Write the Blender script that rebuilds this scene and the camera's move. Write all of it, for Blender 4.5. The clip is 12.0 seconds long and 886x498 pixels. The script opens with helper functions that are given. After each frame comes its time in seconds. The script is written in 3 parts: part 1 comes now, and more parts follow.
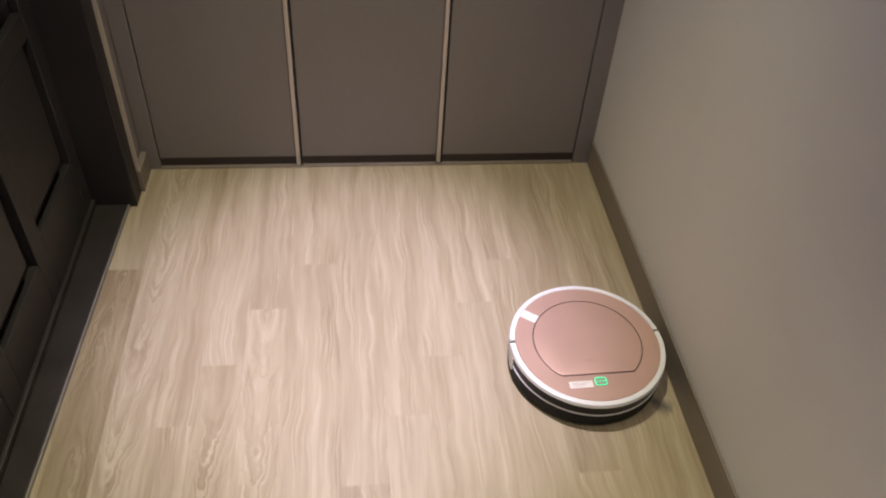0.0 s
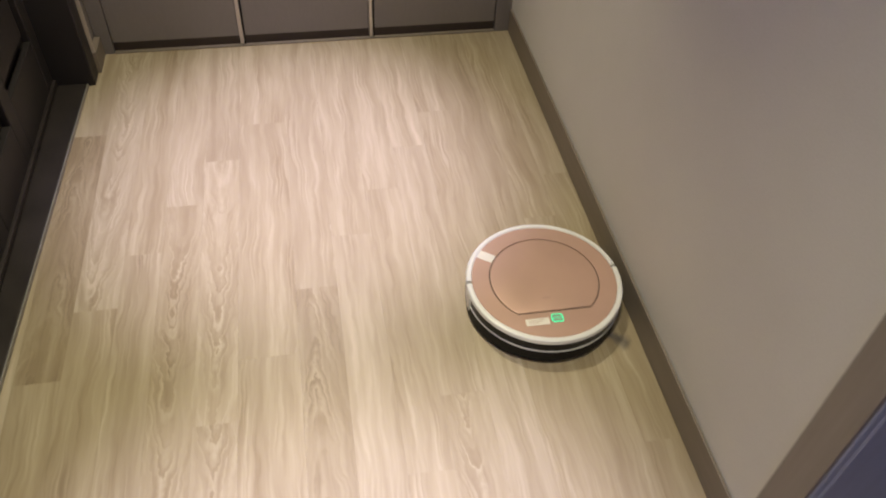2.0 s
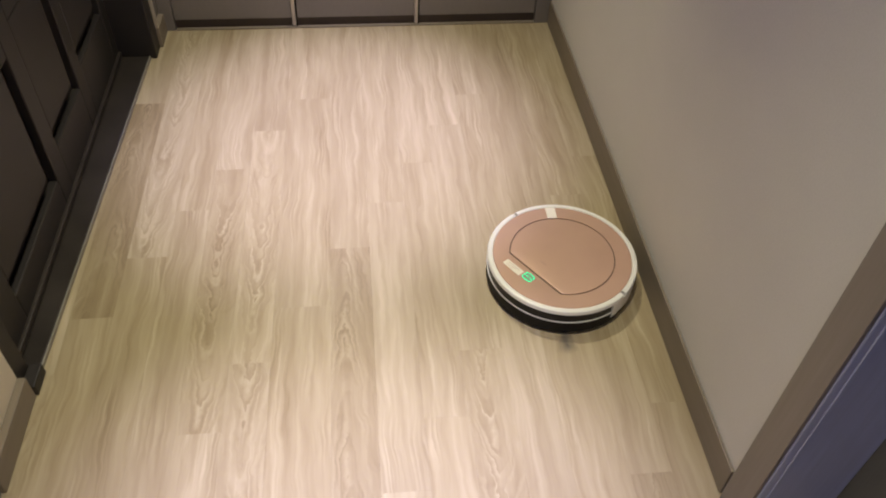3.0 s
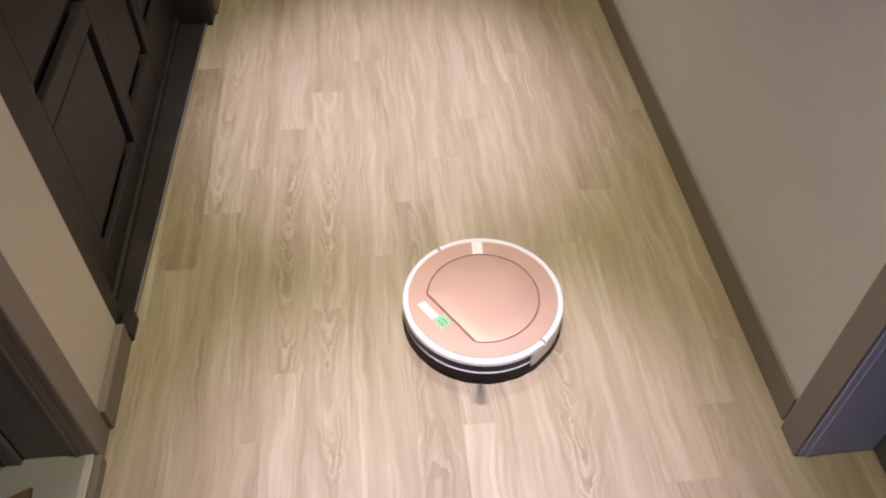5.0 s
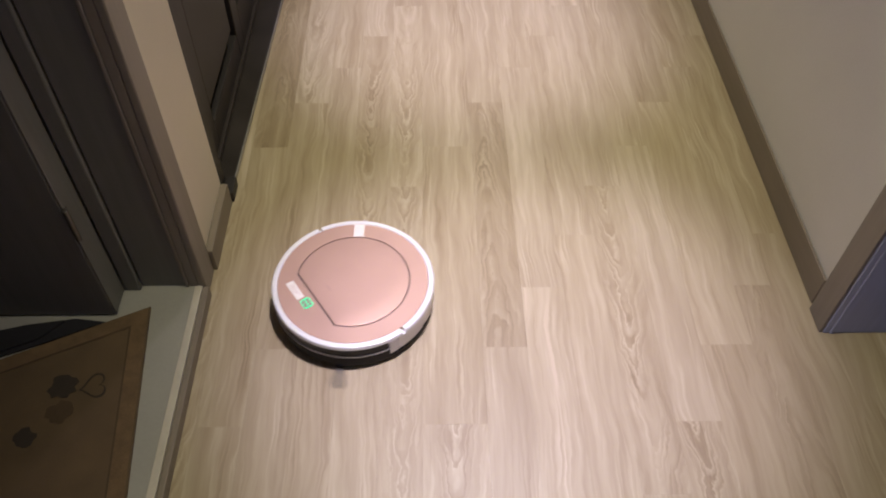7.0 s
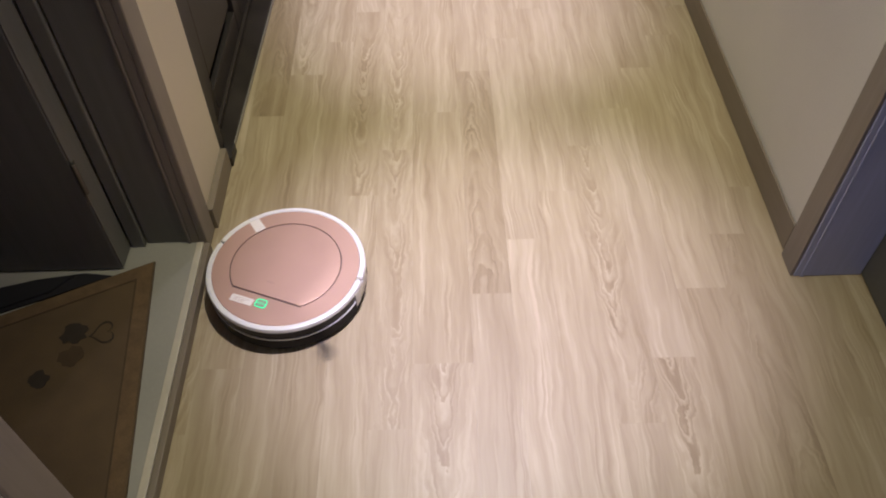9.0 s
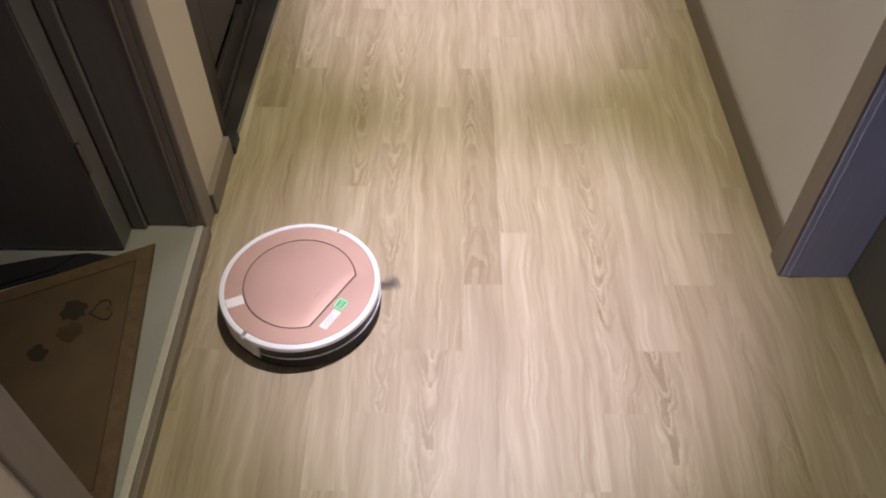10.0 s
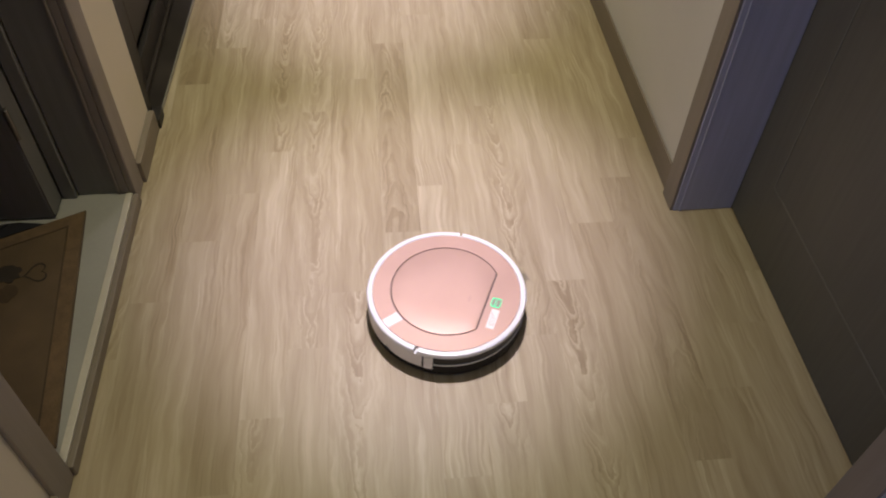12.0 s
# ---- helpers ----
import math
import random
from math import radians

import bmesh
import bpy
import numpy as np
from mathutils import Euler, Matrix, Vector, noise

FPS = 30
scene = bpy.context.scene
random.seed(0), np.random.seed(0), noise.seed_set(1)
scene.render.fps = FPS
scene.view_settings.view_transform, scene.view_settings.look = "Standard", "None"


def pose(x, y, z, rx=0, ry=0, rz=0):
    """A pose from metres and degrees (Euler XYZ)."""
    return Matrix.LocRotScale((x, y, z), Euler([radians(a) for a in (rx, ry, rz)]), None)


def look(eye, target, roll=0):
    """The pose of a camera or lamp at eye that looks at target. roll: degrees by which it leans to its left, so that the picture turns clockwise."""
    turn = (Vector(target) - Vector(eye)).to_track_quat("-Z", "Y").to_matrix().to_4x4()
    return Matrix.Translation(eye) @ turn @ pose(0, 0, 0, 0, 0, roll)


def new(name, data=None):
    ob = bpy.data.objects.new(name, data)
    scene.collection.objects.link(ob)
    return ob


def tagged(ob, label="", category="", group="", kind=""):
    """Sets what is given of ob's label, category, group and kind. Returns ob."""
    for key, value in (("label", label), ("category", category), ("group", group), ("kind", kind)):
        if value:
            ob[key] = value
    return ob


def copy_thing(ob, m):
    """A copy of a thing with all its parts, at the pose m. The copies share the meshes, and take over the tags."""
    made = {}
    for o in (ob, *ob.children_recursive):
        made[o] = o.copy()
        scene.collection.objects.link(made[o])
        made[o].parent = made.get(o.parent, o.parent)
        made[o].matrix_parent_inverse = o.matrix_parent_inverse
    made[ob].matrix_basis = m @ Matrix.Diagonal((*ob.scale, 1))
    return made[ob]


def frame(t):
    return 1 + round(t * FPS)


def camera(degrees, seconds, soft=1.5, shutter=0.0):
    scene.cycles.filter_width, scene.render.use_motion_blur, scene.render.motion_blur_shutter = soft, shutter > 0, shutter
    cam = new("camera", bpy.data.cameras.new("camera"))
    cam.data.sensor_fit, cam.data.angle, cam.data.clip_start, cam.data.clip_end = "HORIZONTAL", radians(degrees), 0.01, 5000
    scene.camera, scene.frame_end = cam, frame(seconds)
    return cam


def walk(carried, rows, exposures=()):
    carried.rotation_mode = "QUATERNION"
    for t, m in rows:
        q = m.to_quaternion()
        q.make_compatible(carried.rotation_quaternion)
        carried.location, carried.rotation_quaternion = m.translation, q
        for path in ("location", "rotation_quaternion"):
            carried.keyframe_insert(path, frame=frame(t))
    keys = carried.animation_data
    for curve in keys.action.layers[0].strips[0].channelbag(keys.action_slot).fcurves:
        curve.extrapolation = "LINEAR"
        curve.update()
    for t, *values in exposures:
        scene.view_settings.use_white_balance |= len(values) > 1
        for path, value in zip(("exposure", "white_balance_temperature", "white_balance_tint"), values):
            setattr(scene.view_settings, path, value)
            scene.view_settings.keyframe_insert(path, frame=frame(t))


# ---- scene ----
# Corridor: x to the right, y towards the wardrobe (its front at y = 0), floor at z = 0.
cam = camera(58.64, 12.0, soft=1.95, shutter=0.5)
PATH = [
    (0, (-0.241, -1.807, 1.364), (-0.023, -0.357, 0.004), 4.3),
    (0.5, (-0.261, -1.904, 1.339), (-0.014, -0.477, -0.041), 4.1),
    (1, (-0.275, -1.999, 1.337), (0.011, -0.606, -0.069), 4.1),
    (1.5, (-0.253, -2.067, 1.337), (0.05, -0.696, -0.087), 3.3),
    (2, (-0.203, -2.181, 1.34), (0.086, -0.829, -0.106), 3.1),
    (2.5, (-0.17, -2.281, 1.346), (0.062, -0.914, -0.095), 2.7),
    (3, (-0.188, -2.327, 1.353), (-0.004, -0.946, -0.082), 2.7),
    (5, (-0.312, -2.411, 1.368), (-0.170, -1.073, -0.112), 0.5),
    (5.5, (-0.265, -2.509, 1.359), (-0.176, -1.167, -0.121), 0.1),
    (6, (-0.256, -2.610, 1.357), (-0.222, -1.287, -0.142), 1.0),
    (6.5, (-0.317, -2.656, 1.361), (-0.295, -1.346, -0.149), 1.2),
    (7, (-0.392, -2.693, 1.372), (-0.355, -1.398, -0.152), 0.8),
    (9, (-0.349, -2.832, 1.373), (-0.334, -1.536, -0.15), -0.9),
    (9.5, (-0.329, -2.852, 1.379), (-0.333, -1.559, -0.147), -0.3),
    (10, (-0.313, -2.878, 1.379), (-0.322, -1.573, -0.137), 0.0),
    (10.5, (-0.263, -2.912, 1.375), (-0.246, -1.598, -0.133), 0.6),
    (11, (-0.303, -2.956, 1.375), (-0.199, -1.633, -0.121), 2.0),
    (11.5, (-0.296, -3.022, 1.376), (-0.152, -1.72, -0.135), 1.3),
    (12, (-0.282, -3.079, 1.375), (-0.13, -1.753, -0.115), 2.0),
]
# seconds, stops, kelvin, tint
EXPOSURES = [(0, 0.04, 5690, 16), (1, 0.10, 5715, 16), (1.5, 0.13, 5730, 16), (2.5, 0.14, 5770, 15), (3.2, 0.13, 5770, 15), (5, 0.04, 5755, 16), (5.5, -0.09, 5750, 16),
             (6, -0.10, 5745, 16), (7, -0.11, 5740, 16), (9, -0.01, 5750, 15), (10.5, -0.05, 5830, 14), (12, -0.20, 5950, 12)]
walk(cam, [(t, look(eye, target, roll)) for t, eye, target, roll in PATH], EXPOSURES)

# ---- light ----
CEIL = 2.4
world = bpy.data.worlds.new("world")
scene.world = world
world.use_nodes = True
world.node_tree.nodes["Background"].inputs[0].default_value = (0.75, 0.85, 1.0, 1)
world.node_tree.nodes["Background"].inputs[1].default_value = 0.02
# place, watts of beam, fringe and spill, tint of the beam
DOWNLIGHTS = [(-0.25, -0.60, 250, 100, 17, (1.0, 0.857, 1.09)), (-0.20, -1.81, 268, 90, 12, (1.0, 0.862, 1.08)),
              (-0.46, -3.16, 88, 42, 1, (1.0, 0.872, 1.04))]


def spot(x, y, watts, degrees, blend, colour):
    data = bpy.data.lights.new("downlight_lamp", "SPOT")
    data.energy, data.spot_size, data.spot_blend, data.color = watts, radians(degrees), blend, colour
    data.shadow_soft_size = 0.035
    new("downlight_lamp", data).location = (x, y, CEIL - 0.03)


for lx, ly, beam, fringe, spill, tint in DOWNLIGHTS:
    spot(lx, ly, beam, 34.5, 1.0, tint)
    spot(lx, ly, fringe, 62, 1.0, (1.0, 0.907, 0.465))
    spot(lx, ly, spill, 150, 1.0, (1.0, 0.888, 0.93))
dusk = bpy.data.lights.new("unseen_blue_light", "AREA")   # unseen bluish light from behind, set in an assumed doorway
dusk.shape, dusk.size, dusk.size_y, dusk.energy, dusk.color = "RECTANGLE", 0.75, 1.5, 6.5, (0.42, 0.52, 1.0)
new("unseen_blue_light", dusk).matrix_world = look((-1.0, -3.75, 1.15), (1.0, -3.75, 1.15))


# ---- materials ----
class Nodes:
    """A node material under construction."""

    def __init__(self, name, rough=0.5, metal=0.0):
        self.mat = bpy.data.materials.new(name)
        self.mat.use_nodes = True
        self.tree = self.mat.node_tree
        self.out = self.tree.nodes["Principled BSDF"]
        self.out.inputs["Roughness"].default_value = rough
        self.out.inputs["Metallic"].default_value = metal

    def node(self, kind, **values):
        n = self.tree.nodes.new(kind)
        for key, value in values.items():
            if key == "op":
                n.operation = value
            elif key == "blend":
                n.data_type, n.blend_type = "RGBA", value
            else:
                n.inputs[key.replace("_", " ")].default_value = value
        return n

    def link(self, a, b):
        self.tree.links.new(a, b)

    def coords(self, scale=(1, 1, 1), shift=None):
        c = self.node("ShaderNodeTexCoord")
        m = self.node("ShaderNodeMapping", Scale=scale)
        self.link(c.outputs["Object"], m.inputs["Vector"])
        if shift:
            self.link(shift, m.inputs["Location"])
        return m.outputs["Vector"]

    def noise(self, vec, scale, detail=3.0, rough=0.5, twist=0.0):
        n = self.node("ShaderNodeTexNoise", Scale=scale, Detail=detail, Roughness=rough, Distortion=twist)
        self.link(vec, n.inputs["Vector"])
        return n.outputs["Fac"]

    def math(self, op, a, b=0.0, c=0.0):
        n = self.node("ShaderNodeMath", op=op)
        for i, v in enumerate((a, b, c)):
            if isinstance(v, (int, float)):
                n.inputs[i].default_value = v
            else:
                self.link(v, n.inputs[i])
        return n.outputs[0]

    def ramp(self, fac, stops):
        n = self.node("ShaderNodeValToRGB")
        while len(n.color_ramp.elements) < len(stops):
            n.color_ramp.elements.new(0.5)
        for e, (pos, col) in zip(n.color_ramp.elements, stops):
            e.position, e.color = pos, (*col, 1)
        self.link(fac, n.inputs["Fac"])
        return n.outputs["Color"]

    def mix(self, fac, a, b, blend="MIX"):
        n = self.node("ShaderNodeMix", blend=blend)
        for sock, v in ((n.inputs[0], fac), (n.inputs[6], a), (n.inputs[7], b)):
            if isinstance(v, (int, float)):
                sock.default_value = v
            elif isinstance(v, tuple):
                sock.default_value = (*v, 1)
            else:
                self.link(v, sock)
        return n.outputs[2]

    def done(self, colour=None, rough=None, height=None, bump=0.2, dist=0.001):
        if colour is not None:
            if isinstance(colour, tuple):
                self.out.inputs["Base Color"].default_value = (*colour, 1)
            else:
                self.link(colour, self.out.inputs["Base Color"])
        if rough is not None:
            self.link(rough, self.out.inputs["Roughness"])
        if height is not None:
            b = self.node("ShaderNodeBump", Strength=bump, Distance=dist)
            self.link(height, b.inputs["Height"])
            self.link(b.outputs["Normal"], self.out.inputs["Normal"])
        return self.mat


def mottled(name, colour, rough=0.6, amount=0.12, scale=6.0, fine=220.0, bump=0.15, metal=0.0, stretch=(1, 1, 1)):
    """A paint, plaster or plastic with broad blotches and a fine grain."""
    n = Nodes(name, rough, metal)
    v = n.coords(stretch)
    broad, grain = n.noise(v, scale, 4.0), n.noise(v, fine, 2.0)
    low = tuple(c * (1 - amount) for c in colour)
    high = tuple(min(1, c * (1 + amount)) for c in colour)
    f = n.math("ADD", n.math("MULTIPLY", broad, 0.6), n.math("MULTIPLY", grain, 0.4))
    col = n.ramp(f, [(0.3, low), (0.7, high)])
    r = n.math("ADD", rough - 0.08, n.math("MULTIPLY", broad, 0.16))
    return n.done(col, r, grain, bump, 0.0006)


def oak_floor(name, dark, figure=0.0):
    """Sawn oak: growth rings cut by the board's face, drawn out of true by noise.
    figure 0: rings to one side, straight grain; 1 or -1: cathedral arches pointing along +y or -y."""
    n = Nodes(name, 0.42)
    rnd = n.node("ShaderNodeObjectInfo").outputs["Random"]

    def pick(k):
        return n.math("FRACT", n.math("MULTIPLY", rnd, k))

    def centred(fac, amount):
        return n.math("MULTIPLY", n.math("SUBTRACT", fac, 0.5), amount)

    def clamp(v):
        return n.math("MINIMUM", n.math("MAXIMUM", v, 0.0), 1.0)

    shift = n.node("ShaderNodeCombineXYZ")
    n.link(n.math("MULTIPLY", rnd, 37.0), shift.inputs[0])
    n.link(n.math("MULTIPLY", rnd, 91.0), shift.inputs[1])
    at = shift.outputs[0]
    split = n.node("ShaderNodeSeparateXYZ")
    n.link(n.node("ShaderNodeTexCoord").outputs["Object"], split.inputs[0])
    x, y = split.outputs[0], split.outputs[1]
    # the grain drifts slowly and shivers a little
    drift = centred(n.noise(n.coords((0.3, 1.0, 1.0), at), 3.2, 2.0), 0.050)
    shiver = centred(n.noise(n.coords((1.0, 0.45, 1.0), at), 26.0, 3.0, 0.55), 0.017)
    across = n.math("ADD", n.math("ADD", x, drift), shiver)
    if figure:
        heart = centred(pick(13.7), 0.030)
        wander = centred(n.noise(n.coords((1.0, 0.6, 1.0), at), 17.0, 4.0, 0.6), 0.042)
        rise = n.math("ADD", 0.10, n.math("MULTIPLY", pick(5.3), 0.09))
        depth = n.math("ADD", n.math("MULTIPLY", n.math("MULTIPLY", y, rise), figure), wander)
        blunt = 0.00006
    else:
        side = n.math("SUBTRACT", n.math("MULTIPLY", n.math("GREATER_THAN", pick(17.9), 0.5), 2.0), 1.0)
        heart = n.math("MULTIPLY", side, n.math("ADD", 0.050, n.math("MULTIPLY", pick(13.7), 0.07)))
        depth = centred(n.noise(n.coords((1.0, 0.4, 1.0), at), 10.0, 2.0), 0.008)
        blunt = 0.0004
    off = n.math("SUBTRACT", across, heart)
    radius = n.math("ADD", n.math("SQRT", n.math("ADD", n.math("MULTIPLY", off, off), blunt)), depth)
    years = n.node("ShaderNodeCombineXYZ")
    n.link(n.math("ADD", radius, n.math("MULTIPLY", rnd, 53.0)), years.inputs[0])
    n.link(n.math("MULTIPLY", y, 0.06), years.inputs[1])
    uneven = n.noise(years.outputs[0], 60.0, 2.0)
    rings = n.math("FRACT", n.math("ADD", n.math("MULTIPLY", radius, 84.0 if figure else 90.0), n.math("MULTIPLY", uneven, 2.8)))
    late = n.math("MULTIPLY", n.math("POWER", rings, 1.5), n.math("SUBTRACT", 1.0, n.math("POWER", rings, 6.0)))
    patch = n.noise(n.coords((1.0, 0.22, 1.0), at), 16.0, 3.0)
    strength = clamp(n.math("MULTIPLY", n.math("SUBTRACT", patch, 0.38 if figure else 0.49), 5.0))
    if figure:   # the arches fade towards the board's edges
        strength = n.math("MULTIPLY", strength, n.math("ADD", 0.25, n.math("EXPONENT", n.math("MULTIPLY", n.math("MULTIPLY", off, off), -1500.0))))
    late = n.math("MULTIPLY", n.math("SUBTRACT", late, 0.27), n.math("MULTIPLY", strength, 0.52 if figure else 0.44))
    # bands of paler and darker years, fibres, pores and clouds
    bands = n.noise(years.outputs[0], 36.0, 3.0, 0.5)
    flow = n.node("ShaderNodeCombineXYZ")
    n.link(n.math("ADD", across, n.math("MULTIPLY", rnd, 37.0)), flow.inputs[0])
    n.link(n.math("ADD", n.math("MULTIPLY", y, 0.045), n.math("MULTIPLY", rnd, 91.0)), flow.inputs[1])
    flow = flow.outputs[0]
    streak = n.noise(flow, 27.0, 2.5, 0.5)
    grain = n.noise(flow, 95.0, 2.5, 0.55)
    pale = clamp(n.math("MULTIPLY", n.math("SUBTRACT", n.noise(flow, 40.0, 2.0), 0.60), 12.0))
    fibre = n.noise(n.coords((1.0, 0.02, 1.0), at), 330.0, 3.0, 0.6)
    pores = n.math("MAXIMUM", n.math("SUBTRACT", n.noise(flow, 120.0, 2.0, 0.5), 0.57), 0.0)
    cloud = n.noise(n.coords((1.0, 0.3, 1.0), at), 8.0, 3.0, 0.55)
    tone = n.math("ADD", 0.46 + dark, late)
    for extra in (centred(bands, 0.52), centred(streak, 0.40), centred(grain, 0.30), centred(fibre, 0.09), centred(cloud, 0.18),
                  n.math("MULTIPLY", pores, 0.55), n.math("MULTIPLY", pale, -0.11), centred(pick(3.1), 0.05)):
        tone = n.math("ADD", tone, extra)
    if figure:   # small dark knots and swirls at the heart
        swirl = n.noise(n.coords((1.0, 0.6, 1.0), at), 24.0, 2.0, 0.5, 1.2)
        tone = n.math("ADD", tone, n.math("MULTIPLY", clamp(n.math("MULTIPLY", n.math("SUBTRACT", swirl, 0.63), 6.0)), 0.06))
    col = n.ramp(tone, [(0.12, (0.55, 0.460, 0.326)), (0.40, (0.405, 0.328, 0.209)), (0.68, (0.282, 0.212, 0.121)), (1.0, (0.16, 0.112, 0.060))])
    col = n.mix(n.math("MULTIPLY", pick(7.31), 0.16), col, (0.40, 0.332, 0.248))
    rough = n.math("ADD", 0.38, n.math("MULTIPLY", streak, 0.14))
    return n.done(col, rough, fibre, 0.10, 0.0004)


def wood_laminate(name, colour, rough=0.45, up=True):
    n = Nodes(name, rough)
    vec = n.coords((1.0, 1.0, 0.04) if up else (1.0, 0.04, 1.0))
    streak, fibre = n.noise(vec, 60.0, 4.0, 0.6), n.noise(vec, 300.0, 2.0)
    broad = n.noise(n.coords((1, 1, 0.5)), 4.0, 2.0)
    f = n.math("ADD", n.math("MULTIPLY", streak, 0.55), n.math("ADD", n.math("MULTIPLY", fibre, 0.2), n.math("MULTIPLY", broad, 0.25)))
    col = n.ramp(f, [(0.3, tuple(c * 0.86 for c in colour)), (0.7, tuple(c * 1.12 for c in colour))])
    return n.done(col, None, fibre, 0.1, 0.0004)


def plain(name, colour, rough=0.5, metal=0.0, glow=None, coat=0.0, shine=0.5):
    n = Nodes(name, rough, metal)
    n.out.inputs["Coat Weight"].default_value = coat
    n.out.inputs["Coat Roughness"].default_value = 0.08
    n.out.inputs["Specular IOR Level"].default_value = shine
    if glow:
        n.out.inputs["Emission Color"].default_value = (*glow[0], 1)
        n.out.inputs["Emission Strength"].default_value = glow[1]
    return n.done(colour)


OAKS = {(shade, arch): oak_floor("oak_" + shade + {0: "", 1: "_arched", -1: "_vaulted"}[arch], dark, arch)
        for shade, dark in (("pale", -0.035), ("middle", -0.005), ("brown", 0.05), ("dark", 0.15)) for arch in (0, 1, -1)}
WALLPAPER = mottled("cream_wallpaper", (0.652, 0.63, 0.592), 0.7, 0.06, 3.0, 260.0, 0.4)
PLASTER = mottled("cream_paint", (0.67, 0.595, 0.47), 0.7, 0.05, 3.0, 300.0, 0.2)
SKIRT = wood_laminate("taupe_skirting", (0.22, 0.18, 0.138), 0.5, False)
CASING = wood_laminate("taupe_casing", (0.235, 0.20, 0.17), 0.5)
GREYDOOR = wood_laminate("grey_door_laminate", (0.104, 0.100, 0.086), 0.55)
# jamb laminate tinted with the blue light that falls on it
BLUELIT = wood_laminate("blue_lit_jamb_laminate", (0.41, 0.435, 0.585), 0.5)
# colour of the bathroom door, and of its jamb with the shade included
DARKDOOR_SHADE = wood_laminate("dark_door_and_jamb_shade", (0.165, 0.157, 0.141), 0.55)
WARDROBE = mottled("taupe_wardrobe_laminate", (0.203, 0.18, 0.166), 0.5, 0.06, 5.0, 220.0, 0.1, 0.0, (1, 1, 0.25))
STRIP = mottled("brushed_champagne_metal", (0.55, 0.50, 0.44), 0.4, 0.05, 30, 300, 0.05, 0.6)
PLINTH = plain("dark_brown_plinth", (0.06, 0.045, 0.037), 0.6)
# shade of gaps as a colour, for surfaces seen between parts
DARK = plain("gap_shade", (0.02, 0.016, 0.013), 0.8)
IRON = mottled("dark_bronze_paint", (0.027, 0.0225, 0.0215), 0.55, 0.3, 5.0, 400.0, 0.35, 0.2)
IRONSILL = mottled("worn_dark_sill", (0.043, 0.035, 0.031), 0.42, 0.35, 9.0, 300.0, 0.2, 0.3)
TILE = mottled("pale_grey_tile", (0.365, 0.352, 0.318), 0.3, 0.06, 8.0, 150.0, 0.05)
EDGE = mottled("pale_threshold_edge", (0.55, 0.50, 0.42), 0.4, 0.08, 20, 200, 0.05)
MAT = mottled("tan_door_mat", (0.112, 0.073, 0.039), 0.9, 0.25, 12.0, 500.0, 0.8)
MATEDGE = mottled("pale_mat_edging", (0.140, 0.088, 0.045), 0.9, 0.3, 40.0, 500.0, 0.8)
MATDARK = mottled("dark_mat_print", (0.036, 0.026, 0.020), 0.9, 0.25, 30.0, 500.0, 0.6)
MATBORDER = mottled("brown_mat_border", (0.072, 0.045, 0.025), 0.9, 0.25, 20.0, 500.0, 0.6)
NAVY = mottled("dark_navy_patch", (0.014, 0.013, 0.018), 0.9, 0.3, 25.0, 600.0, 0.6)
LITEDGE = mottled("beige_lit_corner", (0.43, 0.375, 0.30), 0.5, 0.06, 20, 300, 0.05)
ALU = mottled("worn_aluminium_edge", (0.30, 0.28, 0.25), 0.55, 0.15, 25, 300, 0.1, 0.5)
INLAY = plain("pale_inlay", (0.14, 0.134, 0.12), 0.45)
STEEL = mottled("steel_hinge", (0.17, 0.16, 0.145), 0.5, 0.1, 40, 300, 0.05, 1.0)
WHITE = mottled("white_plastic", (0.80, 0.78, 0.77), 0.35, 0.02, 20.0, 500.0, 0.03)
ROSE = mottled("rose_gold_plastic", (0.57, 0.368, 0.290), 0.43, 0.05, 12.0, 900.0, 0.05, 0.35)
GLOSS = plain("black_gloss_plastic", (0.006, 0.006, 0.007), 0.30, shine=0.25)
BLACK = plain("black_matt_plastic", (0.008, 0.0075, 0.0075), 0.6, shine=0.2)
BRISTLE = plain("grey_bristle", (0.15, 0.135, 0.125), 0.6)
SILVER = plain("silver_line", (0.72, 0.72, 0.73), 0.35, 0.2)
LABEL = mottled("off_white_label", (0.82, 0.76, 0.70), 0.45, 0.04, 60, 500, 0.02)
LABELINK = plain("pale_grey_ink", (0.62, 0.50, 0.44), 0.6)
GREEN = plain("green_indicator", (0.02, 0.4, 0.18), 0.4, 0.0, ((0.02, 1.0, 0.38), 0.9))
GREENFILL = plain("dim_green_button", (0.30, 0.27, 0.20), 0.4, 0.0, ((0.02, 0.8, 0.33), 0.10))
SCUFF = plain("dull_rose_scuff", (0.52, 0.33, 0.265), 0.6)
GROOVE = plain("brown_groove", (0.13, 0.085, 0.07), 0.6)
CEILPAINT = mottled("white_ceiling_paint", (0.78, 0.76, 0.72), 0.8, 0.03, 3, 200, 0.1)
LAMPGLASS = plain("lit_diffuser", (0.9, 0.85, 0.8), 0.5, 0.0, ((1.0, 0.82, 0.68), 6.0))


# ---- mesh helpers ----
def thing(name, loc, label, category, group="", kind=""):
    ob = new(name)
    ob.location = loc
    ob.empty_display_size = 0.05
    return tagged(ob, label, category, group, kind)


def mesh_of(bm, material, name, smooth=False):
    me = bpy.data.meshes.new(name)
    bm.normal_update()
    bm.to_mesh(me)
    bm.free()
    me.materials.append(material)
    if smooth:
        me.polygons.foreach_set("use_smooth", [True] * len(me.polygons))
        me.set_sharp_from_angle(angle=radians(35))
    return me


